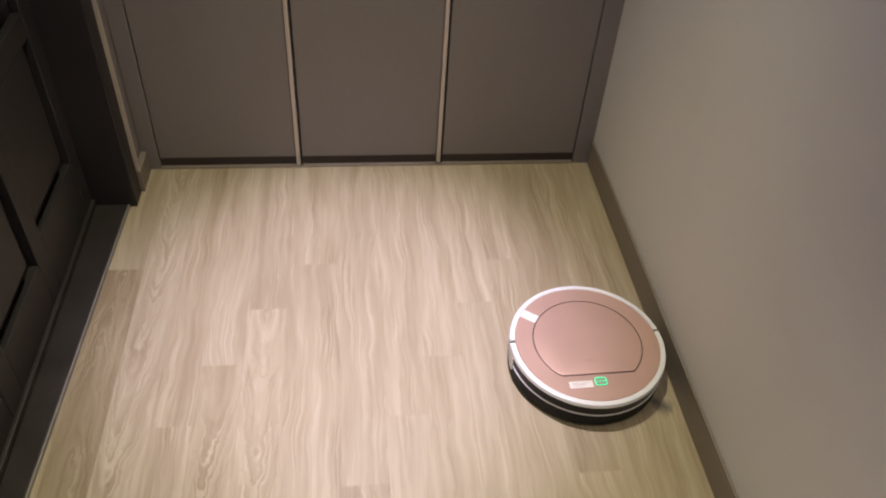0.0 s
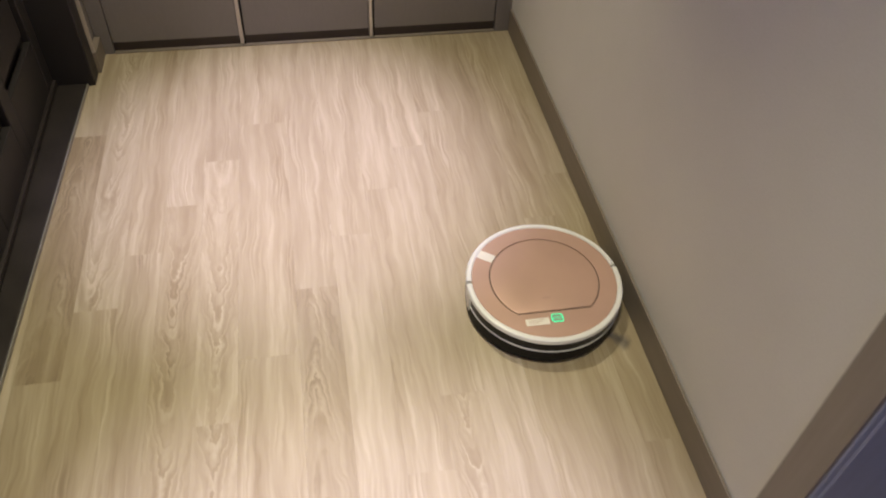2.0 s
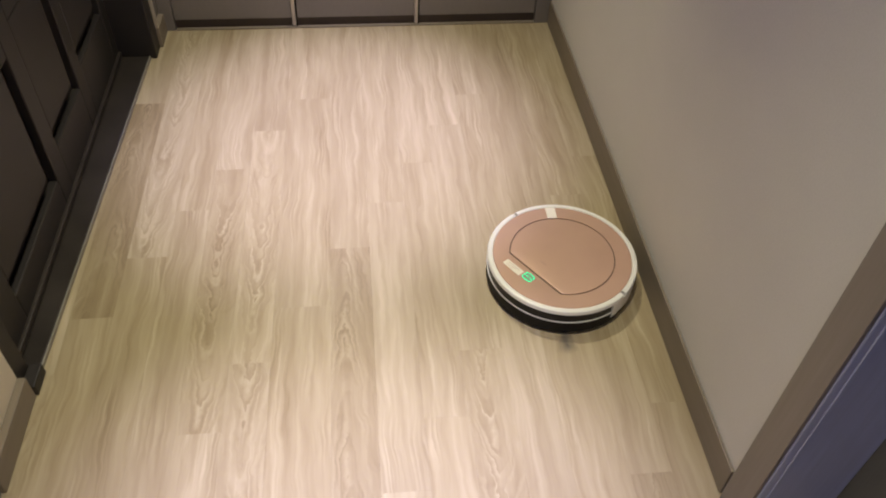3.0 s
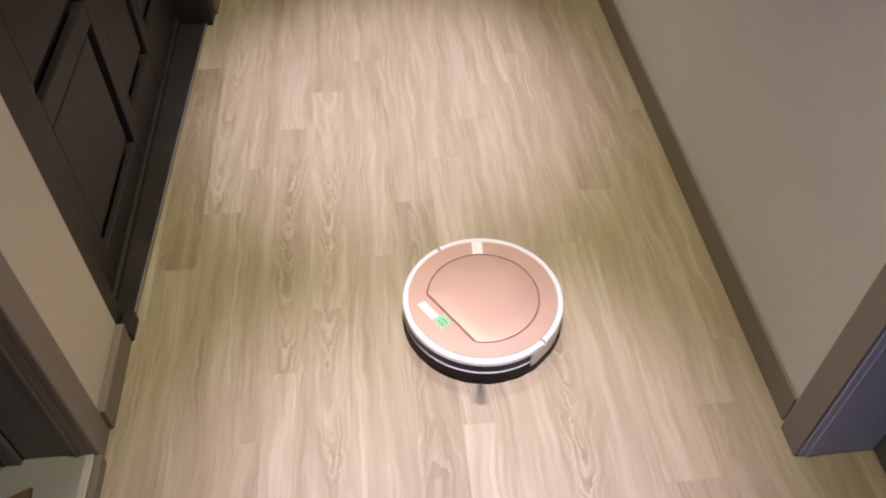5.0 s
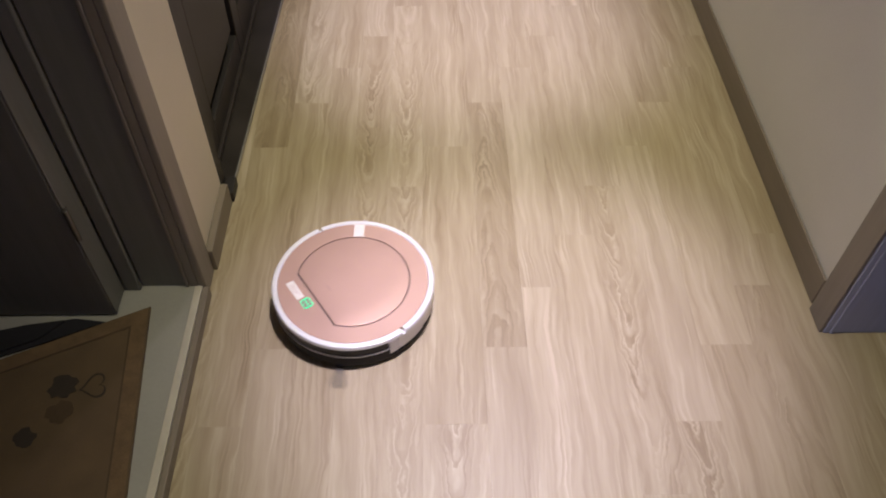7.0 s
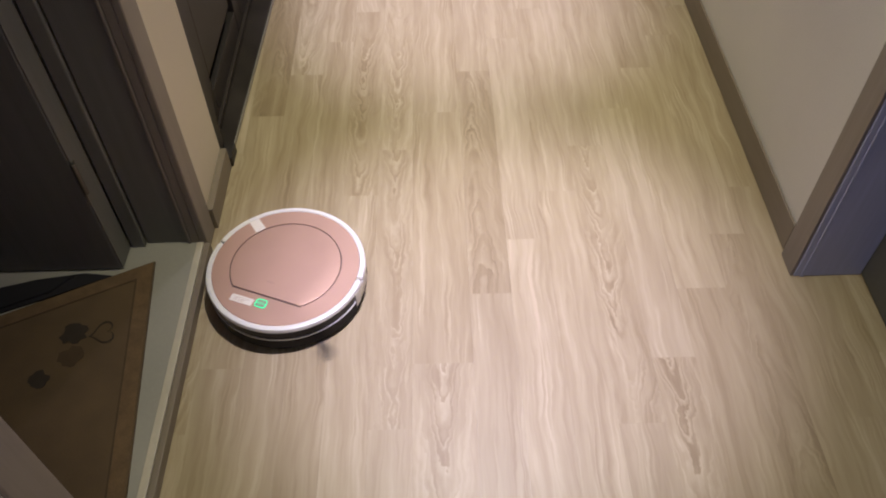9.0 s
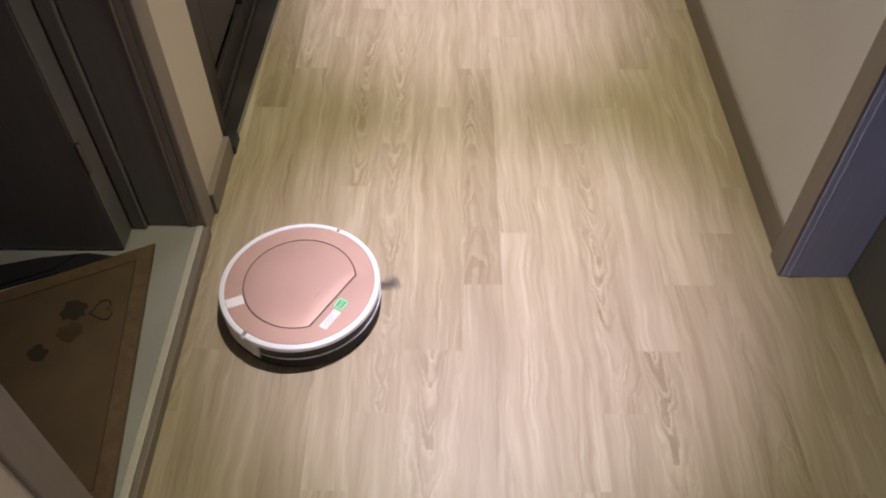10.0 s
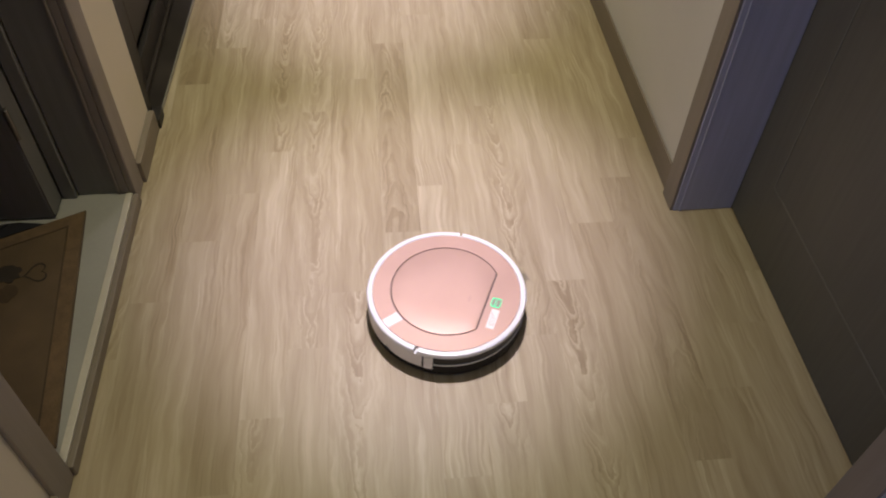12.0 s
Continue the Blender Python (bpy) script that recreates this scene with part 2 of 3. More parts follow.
def part(name, bm, material, parent=None, label="", smooth=False):
    ob = new(name, mesh_of(bm, material, name, smooth))
    if parent is not None:
        ob.parent = parent
    if label:
        ob["label"] = label
    return ob


def box(x0, x1, y0, y1, z0, z1, bevel=0.0, bm=None):
    bm = bm or bmesh.new()
    got = bmesh.ops.create_cube(bm, size=1.0)["verts"]
    for v in got:
        v.co = Vector(((x0 + x1) / 2 + v.co.x * (x1 - x0), (y0 + y1) / 2 + v.co.y * (y1 - y0), (z0 + z1) / 2 + v.co.z * (z1 - z0)))
    if bevel:
        edges = {e for v in got for e in v.link_edges}
        bmesh.ops.bevel(bm, geom=list(edges), offset=bevel, segments=2, profile=0.5, affect="EDGES")
    return bm


def prism(points, z0, z1, bevel=0.0):
    """An upright prism over a plan polygon, counter-clockwise."""
    bm = bmesh.new()
    low = [bm.verts.new((x, y, z0)) for x, y in points]
    high = [bm.verts.new((x, y, z1)) for x, y in points]
    bm.faces.new(low[::-1])
    top = bm.faces.new(high)
    n = len(points)
    for i in range(n):
        bm.faces.new((low[i], low[(i + 1) % n], high[(i + 1) % n], high[i]))
    if bevel:
        bmesh.ops.bevel(bm, geom=list(top.edges), offset=bevel, segments=2, profile=0.5, affect="EDGES")
    return bm


def sweep(profile, a0, a1, steps, closed=False):
    """A profile of (radius, z), counter-clockwise, swept round the z axis from a0 to a1 degrees."""
    bm = bmesh.new()
    count = steps if closed else steps + 1
    rings = []
    for i in range(count):
        a = radians(a0 + (a1 - a0) * i / steps)
        rings.append([bm.verts.new((r * math.cos(a), r * math.sin(a), z)) for r, z in profile])
    n = len(profile)
    for i in range(steps):
        p, q = rings[i], rings[(i + 1) % count]
        for j in range(n):
            bm.faces.new((p[j], q[j], q[(j + 1) % n], p[(j + 1) % n]))
    if not closed:
        bm.faces.new(rings[0])
        bm.faces.new(rings[-1][::-1])
    bmesh.ops.recalc_face_normals(bm, faces=bm.faces[:])
    return bm


def lathe_solid(profile, steps):
    """A solid of revolution; the profile starts and ends on the axis."""
    bm = bmesh.new()
    rings = []
    for r, z in profile:
        if r < 1e-6:
            rings.append([bm.verts.new((0, 0, z))])
        else:
            rings.append([bm.verts.new((r * math.cos(6.283185307 * i / steps), r * math.sin(6.283185307 * i / steps), z)) for i in range(steps)])
    for p, q in zip(rings, rings[1:]):
        for i in range(steps):
            j = (i + 1) % steps
            if len(p) == 1:
                bm.faces.new((p[0], q[i], q[j]))
            elif len(q) == 1:
                bm.faces.new((p[i], q[0], p[j]))
            else:
                bm.faces.new((p[i], q[i], q[j], p[j]))
    bmesh.ops.recalc_face_normals(bm, faces=bm.faces[:])
    return bm


def structure(name, bm, material, label, category):
    return tagged(part(name, bm, material), label, category, kind="structure")


# ---- plan ----
XR = 0.436          # foot of the skirting on the bare side
XL = -0.872         # foot of the skirting on the side with the doors
XB = 0.585          # closed grey door
YJ = -1.768         # far jamb of the grey door
YN = -2.570         # its near jamb
YA, YB = -1.652, -2.366   # bathroom door opening
YEND = -5.2


def build_shell():
    # ground slab under everything
    structure("subfloor", box(-2.4, 0.9, YEND - 0.2, 0.8, -0.12, -0.010), DARK, "dark slab under the floor boards", "floor")
    structure("ceiling", box(-2.4, 0.9, YEND - 0.2, 0.8, CEIL, CEIL + 0.1), CEILPAINT, "plain white painted ceiling", "ceiling")
    w = XR + 0.006
    structure("wall_east", box(w, w + 0.16, -1.70, 0.7, -0.01, CEIL), WALLPAPER, "cream textured wallpaper on a plain wall", "wall")
    structure("wall_east_near", box(w, w + 0.16, YEND, YN - 0.055, -0.01, CEIL), WALLPAPER, "cream textured wallpaper beyond the grey door", "wall")
    structure("wall_east_lintel", box(w, w + 0.16, YN - 0.055, -1.70, 2.08, CEIL), WALLPAPER, "cream wall above the grey door", "wall")
    # side with the doors
    x = XL - 0.004
    structure("wall_west", box(x - 0.16, x, YA + 0.067, -1.376, -0.01, CEIL), PLASTER, "narrow cream painted wall between two doors", "wall")
    structure("wall_west_near", box(x - 0.16, x, -3.3, YB - 0.067, -0.01, CEIL), PLASTER, "cream painted wall past the bathroom door", "wall")
    structure("wall_west_end", box(x - 0.16, x, YEND, -4.2, -0.01, CEIL), PLASTER, "cream painted wall past an assumed doorway", "wall")
    # opening and wall behind it are added, out of view, for the blue lamp
    structure("wall_west_opening", box(x - 0.16, x, -4.2, -3.3, 2.05, CEIL), PLASTER, "cream wall above an assumed open doorway, out of view", "wall")
    structure("next_room_wall", box(-1.5, -1.4, -4.3, -3.2, -0.01, CEIL), PLASTER, "plain wall past the assumed doorway, out of view", "wall")
    structure("wall_west_lintel", box(x - 0.16, x, YB - 0.067, YA + 0.067, 2.08, CEIL), PLASTER, "cream wall above the bathroom door", "wall")
    structure("wall_west_far", box(-0.99, -0.815, -0.097, 0.7, -0.01, CEIL), WARDROBE, "narrow taupe panelled pier beside the wardrobe", "wall")
    structure("wall_west_header", box(-1.03, -0.84, -1.376, -0.098, 2.13, CEIL), PLASTER, "cream wall above the dark entrance door", "wall")
    structure("wall_north", box(-1.0, 0.6, 0.62, 0.72, -0.01, CEIL), PLASTER, "plain wall behind the wardrobe", "wall")
    structure("wall_south", box(-1.05, 0.60, YEND, YEND + 0.1, -0.01, CEIL), PLASTER, "plain cream end wall", "wall")
    # bathroom
    structure("bathroom_wall_west", box(-2.3, -2.2, -2.8, -1.3, -0.01, CEIL), PLASTER, "plain bathroom wall", "wall")
    structure("bathroom_wall_north", box(-2.2, x - 0.16, -1.45, -1.36, -0.01, CEIL), PLASTER, "plain bathroom wall", "wall")
    structure("bathroom_wall_south", box(-2.2, x - 0.16, -2.8, -2.7, -0.01, CEIL), PLASTER, "plain bathroom wall", "wall")
    structure("bathroom_floor", box(-2.2, -0.8915, -2.72, -1.34, -0.01, 0.028), TILE, "pale grey tiled bathroom floor", "floor")


def skirting(name, x, y0, y1, side, height=0.080):
    """A skirting board along y with a rounded top edge."""
    back = x + side * (0.006 if side > 0 else 0.0158)
    bm = box(min(x, back), max(x, back), y0, y1, 0.0, height, 0.002)
    return structure(name, bm, SKIRT, "taupe wood skirting board along the wall", "baseboard")


def build_skirting():
    skirting("baseboard_east", XR, -1.690, -0.002, 1)
    skirting("baseboard_east_near", XR, YEND + 0.1, YN - 0.055, 1)
    skirting("baseboard_west", XL + 0.012, YA + 0.069, -1.3755, -1, 0.064)
    skirting("baseboard_west_near", XL + 0.012, -3.3, YB - 0.069, -1, 0.064)
    structure("baseboard_west_far", box(-0.8145, -0.797, -0.097, -0.004, 0.0, 0.064, 0.002), SKIRT, "short taupe skirting board on the pier", "baseboard")
    # pale strip stands in for the bright lit edge of the corner
    structure("corner_trim", box(-0.8148, -0.798, -0.0968, -0.088, 0.066, CEIL, 0.001), LITEDGE, "thin pale strip for the lit corner edge", "trim")
    # raised edge of the bathroom floor
    structure("threshold_face", box(-0.8745, -0.8615, YB, YA, 0.0, 0.030, 0.002), SKIRT, "taupe wooden strip along the bathroom threshold", "threshold")
    structure("threshold_edge", box(-0.891, -0.8752, YB, YA, 0.0, 0.033, 0.0015), EDGE, "pale edging strip on the bathroom threshold", "threshold")


# ---- wardrobe ----
def build_wardrobe():
    w = thing("wardrobe", (0, 0, 0), "tall taupe laminate wardrobe with three flat doors and pale metal edges", "wardrobe")
    part("side_panel", box(-0.814, -0.771, 0.0, 0.56, 0.0, CEIL - 0.01, 0.0015), WARDROBE, w)
    part("side_panel", box(0.392, 0.447, 0.0, 0.56, 0.0, CEIL - 0.01, 0.0015), WARDROBE, w)
    part("carcass", box(-0.770, 0.391, 0.030, 0.56, 0.036, CEIL - 0.01), DARK, w, "dark inside of the wardrobe")
    part("plinth", box(-0.770, 0.391, 0.010, 0.045, 0.0, 0.034), PLINTH, w, "dark brown recessed plinth")
    part("bottom_rail", box(-0.770, 0.391, -0.001, 0.020, 0.0, 0.005, 0.001), SKIRT, w, "thin floor rail under the doors")
    edges = [(-0.768, -0.402), (-0.3835, -0.009), (0.0095, 0.389)]
    for i, (a, b) in enumerate(edges):
        d = part("door", box(a, b, 0.002, 0.022, 0.036, CEIL - 0.03, 0.0015), WARDROBE, w)
        if i < 2:
            part("edge_strip", box(b + 0.001, b + 0.012, -0.004, 0.022, 0.012, CEIL - 0.03, 0.0015), STRIP, d, "pale metal edge strip")
            # near-black strip put in for the shade of the door gap
            part("gap_strip", box(b + 0.0125, b + 0.0175, 0.004, 0.020, 0.0, CEIL - 0.03), DARK, d, "dark strip for the shade in the gap between the doors")


# ---- dark entrance door ----
def build_entrance_door():
    d = thing("entrance_door", (-0.93, -0.7, 0), "dark bronze panelled entrance door, closed, in a dark steel frame", "door")
    ox, oy = -0.93, -0.7

    def at(x0, x1, y0, y1, z0, z1, bevel=0.0):
        return box(x0 - ox, x1 - ox, y0 - oy, y1 - oy, z0, z1, bevel)

    part("frame_post", at(-0.985, -0.806, -0.160, -0.0985, 0.0, 2.12, 0.003), IRON, d)
    part("frame_post", at(-0.985, -0.882, -1.375, -1.318, 0.0, 2.12, 0.003), IRON, d)
    part("frame_foot", at(-0.8815, -0.855, -1.3748, -1.3165, 0.0, 0.030, 0.003), IRON, d, "dark steel foot of the frame")
    part("frame_head", at(-0.985, -0.84, -1.318, -0.160, 2.05, 2.12, 0.003), IRON, d)
    leaf = part("leaf", at(-0.985, -0.935, -1.316, -0.1615, 0.018, 2.045), IRON, d)
    # panels stand in a frame of stiles and rails, with a deep groove round each
    cols = [(-0.475, -0.215, 0.185), (-0.770, -0.530, 0.150), (-1.195, -0.835, 0.100)]
    heads = (0.43, 0.485)
    g = 0.042
    edges = sorted([-1.316, -0.1615] + [v for a, b, _ in cols for v in (a, b)])
    for a, b in zip(edges[::2], edges[1::2]):
        part("stile", at(-0.9345, -0.913, a, b, 0.02, 2.04, 0.003), IRON, leaf)
    for a, b, low in cols:
        for z0, z1 in ((0.020, low), (heads[0] + low - 0.1, heads[1] + low - 0.1), (1.22, 1.30), (1.93, 2.04)):
            part("rail", at(-0.9345, -0.9135, a + 0.0005, b - 0.0005, z0, z1, 0.003), IRON, leaf)
        for z0, z1 in ((low, heads[0] + low - 0.1), (heads[1] + low - 0.1, 1.22), (1.30, 1.93)):
            part("panel", at(-0.9345, -0.914, a + 0.002, b - g, z0 + g, z1 - 0.002, 0.003), IRON, leaf)
    part("weather_bar", at(-0.9345, -0.905, -1.316, -0.1615, 0.012, 0.030, 0.003), IRONSILL, leaf, "worn metal bar along the foot of the door")
    sill = prism([(-0.9125 - ox, -0.1615 - oy), (-0.9125 - ox, -1.316 - oy), (-0.866 - ox, -1.316 - oy), (-0.828 - ox, -0.1615 - oy)], 0.0, 0.010, 0.002)
    sill = part("sill", sill, IRONSILL, d, "worn dark metal sill")
    lip = prism([(-0.8658 - ox, -1.316 - oy), (-0.8622 - ox, -1.316 - oy), (-0.8242 - ox, -0.1615 - oy), (-0.8278 - ox, -0.1615 - oy)], 0.0, 0.011, 0.001)
    part("sill_edge", lip, ALU, sill, "thin pale metal edge along the boards")


# ---- bathroom doorway ----
def build_bathroom_doorway():
    f = thing("bathroom_door_frame", (XL, YA, 0), "taupe grey wooden door frame with a stepped moulding", "door frame")

    def at(x0, x1, y0, y1, za, zb, bevel=0.002):
        return box(x0 - XL, x1 - XL, y0 - YA, y1 - YA, za, zb, bevel)

    for y, s in ((YA, 1), (YB, -1)):
        a, b = sorted((y, y + s * 0.068))
        casing = part("casing", at(XL - 0.012, XL + 0.004, a, b, 0.0, 2.1, 0.003), CASING, f)
        a, b = sorted((y + s * 0.001, y + s * 0.050))
        part("casing_return", at(XL - 0.031, XL - 0.0125, a, b, 0.0285, 2.08), CASING, casing)
        a, b = sorted((y + s * 0.003, y + s * 0.049))
        # jamb and stop darkened in colour for the shade in the reveal
        jamb = part("jamb", at(XL - 0.1315, XL - 0.0315, a, b, 0.0285, 2.08), DARKDOOR_SHADE, f, "taupe jamb, its shade put into a darker colour")
        a, b = sorted((y - s * 0.0015, y + s * 0.0025))
        part("bead", at(XL - 0.038, XL - 0.032, a, b, 0.0285, 2.08, 0.0012), CASING, jamb, "thin paler bead")
        a, b = sorted((y - s * 0.009, y + s * 0.0025))
        part("door_stop", at(XL - 0.1648, XL - 0.132, a, b, 0.0285, 2.08, 0.003), DARKDOOR_SHADE, jamb)
    part("head", at(XL - 0.150, XL + 0.004, YB, YA, 2.035, 2.08), CASING, f)
    d = thing("bathroom_door", (XL - 0.16, YA, 0), "dark grey flush wooden door standing open into the bathroom", "door")
    dx, dy = XL - 0.16, YA

    def leaf_at(x0, x1, y0, y1, za, zb, bevel=0.002):
        return box(x0 - dx, x1 - dx, y0 - dy, y1 - dy, za, zb, bevel)

    leaf = part("leaf", leaf_at(XL - 0.86, XL - 0.1705, YA - 0.074, YA - 0.0105, 0.034, 2.03), DARKDOOR_SHADE, d)
    part("edge", leaf_at(XL - 0.170, XL - 0.1655, YA - 0.073, YA - 0.0115, 0.035, 2.03, 0.001), DARKDOOR_SHADE, leaf)
    for z in (0.27, 1.75):
        hinge = part("hinge", lathe_at(0.006, 0.08, (XL - 0.162 - dx, YA - 0.076 - dy, z)), STEEL, d, "steel butt hinge", True)
        part("hinge_leaf", leaf_at(XL - 0.1655, XL - 0.1640, YA - 0.070, YA - 0.061, z + 0.004, z + 0.076, 0.0005), STEEL, hinge)


def lathe_at(radius, length, at):
    bm = lathe_solid([(0, 0), (radius * 0.7, 0), (radius, radius * 0.3), (radius, length - radius * 0.3), (radius * 0.7, length), (0, length)], 16)
    bmesh.ops.translate(bm, verts=bm.verts[:], vec=Vector(at))
    return bm


# ---- door mat ----
def inset(corners, d):
    """A quadrilateral, counter-clockwise, with its sides moved inwards by d."""
    out = []
    n = len(corners)
    for i in range(n):
        p, q, r = (Vector(corners[(i + k) % n]) for k in (-1, 0, 1))
        u, v = (q - p).normalized(), (r - q).normalized()
        nu, nv = Vector((-u.y, u.x)), Vector((-v.y, v.x))
        out.append(tuple(q + (nu + nv) * d / (1 + nu.dot(nv))))
    return out


def band(outer, inner, a, b, z0, z1):
    """One side of a frame between two quadrilaterals."""
    return prism([outer[a], outer[b], inner[b], inner[a]], z0, z1)


def build_mat():
    m = thing("door_mat", (-1.15, -2.05, 0.028), "worn tan door mat with brown border and dark heart prints", "door mat")
    plan = [(0.177, 0.342), (-0.30, 0.117), (-0.30, -0.31), (0.250, -0.275)]
    part("mat_body", prism(plan, 0.0, 0.008, 0.002), MAT, m)
    rim, outer, inner = inset(plan, 0.003), inset(plan, 0.033), inset(plan, 0.0365)
    for k in range(4):
        part("edging", band(rim, outer, k, (k + 1) % 4, 0.0070, 0.0086), MATEDGE, m, "paler woven edging")
        part("border_line", band(outer, inner, k, (k + 1) % 4, 0.0070, 0.0090), MATBORDER, m)
    part("heart_print", heart(0.112, 0.152, 0.028, 0.0040, -72), MATDARK, m)
    part("faded_print", blot(0.062, 0.095, 0.026, 5), MATBORDER, m, "faded print below the flower")
    for x, y, r, k in ((0.052, 0.152, 0.029, 1), (0.012, 0.045, 0.021, 2)):
        part("dark_print", blot(x, y, r, k), MATDARK, m)


def build_dark_patch():
    """A flat dark patch in two layers, between the mat and the foot of the open door."""
    c = thing("floor_cloth", (-1.2, -1.79, 0.028), "flat dark navy patch on the tiles beside the mat", "cloth")
    lower = [(0.150, 0.045), (0.08, 0.055), (-0.016, 0.040), (-0.10, 0.018), (-0.26, -0.010), (-0.24, -0.112), (-0.09, -0.055), (0.037, -0.002), (0.110, 0.032)]
    upper = [(0.06, 0.046), (-0.02, 0.034), (-0.10, 0.012), (-0.235, -0.018), (-0.225, -0.095), (-0.085, -0.044), (0.02, 0.002)]
    part("lower_fold", prism(lower, 0.0005, 0.0050, 0.0015), NAVY, c)
    part("upper_fold", prism(upper, 0.0052, 0.0105, 0.002), NAVY, c)


def heart(cx, cy, size, width, turn=0.0):
    """A heart drawn as a closed band."""
    c, s = math.cos(radians(turn)), math.sin(radians(turn))

    def curve(f):
        pts = []
        for i in range(36):
            t = 6.283185307 * i / 36
            u = f * size * math.sin(t) ** 3
            v = f * size * (0.8125 * math.cos(t) - 0.3125 * math.cos(2 * t) - 0.125 * math.cos(3 * t) - 0.0625 * math.cos(4 * t))
            pts.append((cx + c * u - s * v, cy + s * u + c * v))
        return pts
    bm = bmesh.new()
    a, b = curve(1.0), curve(1.0 - width / size)
    rows = [[bm.verts.new((x, y, z)) for x, y in pts] for pts, z in ((a, 0.0078), (a, 0.0091), (b, 0.0091), (b, 0.0078))]
    for p, q in zip(rows, rows[1:] + rows[:1]):
        for i in range(36):
            bm.faces.new((p[i], p[(i + 1) % 36], q[(i + 1) % 36], q[i]))
    bmesh.ops.recalc_face_normals(bm, faces=bm.faces[:])
    return bm


def blot(cx, cy, r, seed):
    rng = random.Random(seed)
    pts = []
    for i in range(18):
        a = 6.283185307 * i / 18
        f = r * rng.uniform(0.72, 1.1)
        pts.append((cx + f * math.cos(a), cy + f * math.sin(a)))
    return prism(pts, 0.0078, 0.0091)


# ---- closed grey door ----
def build_grey_door():
    f = thing("grey_door_frame", (XR, YJ, 0), "taupe wooden door frame, blue light put into its deep jambs' colour", "door frame")

    def at(x0, x1, y0, y1, za, zb, bevel=0.002):
        return box(x0 - XR, x1 - XR, y0 - YJ, y1 - YJ, za, zb, bevel)

    for y, s in ((YJ, 1), (YN, -1)):
        a, b = sorted((y, y + s * 0.066))
        part("casing", at(XR - 0.008, XR - 0.0006, a + (0.001 if s < 0 else 0.002), b - (0.002 if s < 0 else 0.001), 0.0, 2.1, 0.0015), CASING, f)
        a, b = sorted((y, y + s * 0.056))
        # jamb and bead carry the blue light in their colour
        jamb = part("jamb", at(XR - 0.0005, XB, a, b, 0.0, 2.06, 0.003), BLUELIT, f, "jamb with blue light put into its colour")
        a, b = sorted((y - s * 0.0018, y + s * 0.0015))
        part("bead", at(XR + 0.014, XR + 0.021, a, b, 0.0, 2.06, 0.0009), BLUELIT, jamb)
    part("head", at(XR - 0.006, XB, YN, YJ, 2.02, 2.08), CASING, f)
    d = thing("grey_door", (XB, YJ, 0), "dark grey laminate door with fine inlaid lines, closed", "door")
    leaf = part("leaf", box(0.0, 0.04, YN - YJ - 0.03, 0.03, 0.003, 2.04, 0.001), GREYDOOR, d)
    y1, y0 = -1.890 - YJ, -2.455 - YJ
    for za, zb in ((0.185, 0.93), (1.05, 1.90)):
        for a, b, c, e in ((y1 - 0.002, y1 + 0.002, za, zb), (y0 - 0.002, y0 + 0.002, za, zb), (y0 + 0.0025, y1 - 0.0025, za, za + 0.004), (y0 + 0.0025, y1 - 0.0025, zb - 0.004, zb)):
            part("inlay_line", box(-0.0012, 0.003, a, b, c, e), INLAY, leaf, "fine paler inlaid line")
    return d


# ---- downlights ----
def build_downlights():
    base = None
    for x, y, *_ in DOWNLIGHTS:
        m = pose(x, y, CEIL)
        if base is None:
            base = thing("downlight", (x, y, CEIL), "small round recessed ceiling downlight, lit", "ceiling light", "corridor downlights")
            part("trim_ring", sweep([(0.042, -0.006), (0.052, -0.006), (0.054, -0.001), (0.042, -0.001)], 0, 360, 40, True), WHITE, base, "white trim ring", True)
            part("diffuser", lathe_solid([(0, -0.003), (0.0415, -0.003), (0.0415, -0.001), (0, -0.001)], 32), LAMPGLASS, base, "lit diffuser")
        else:
            copy_thing(base, m)


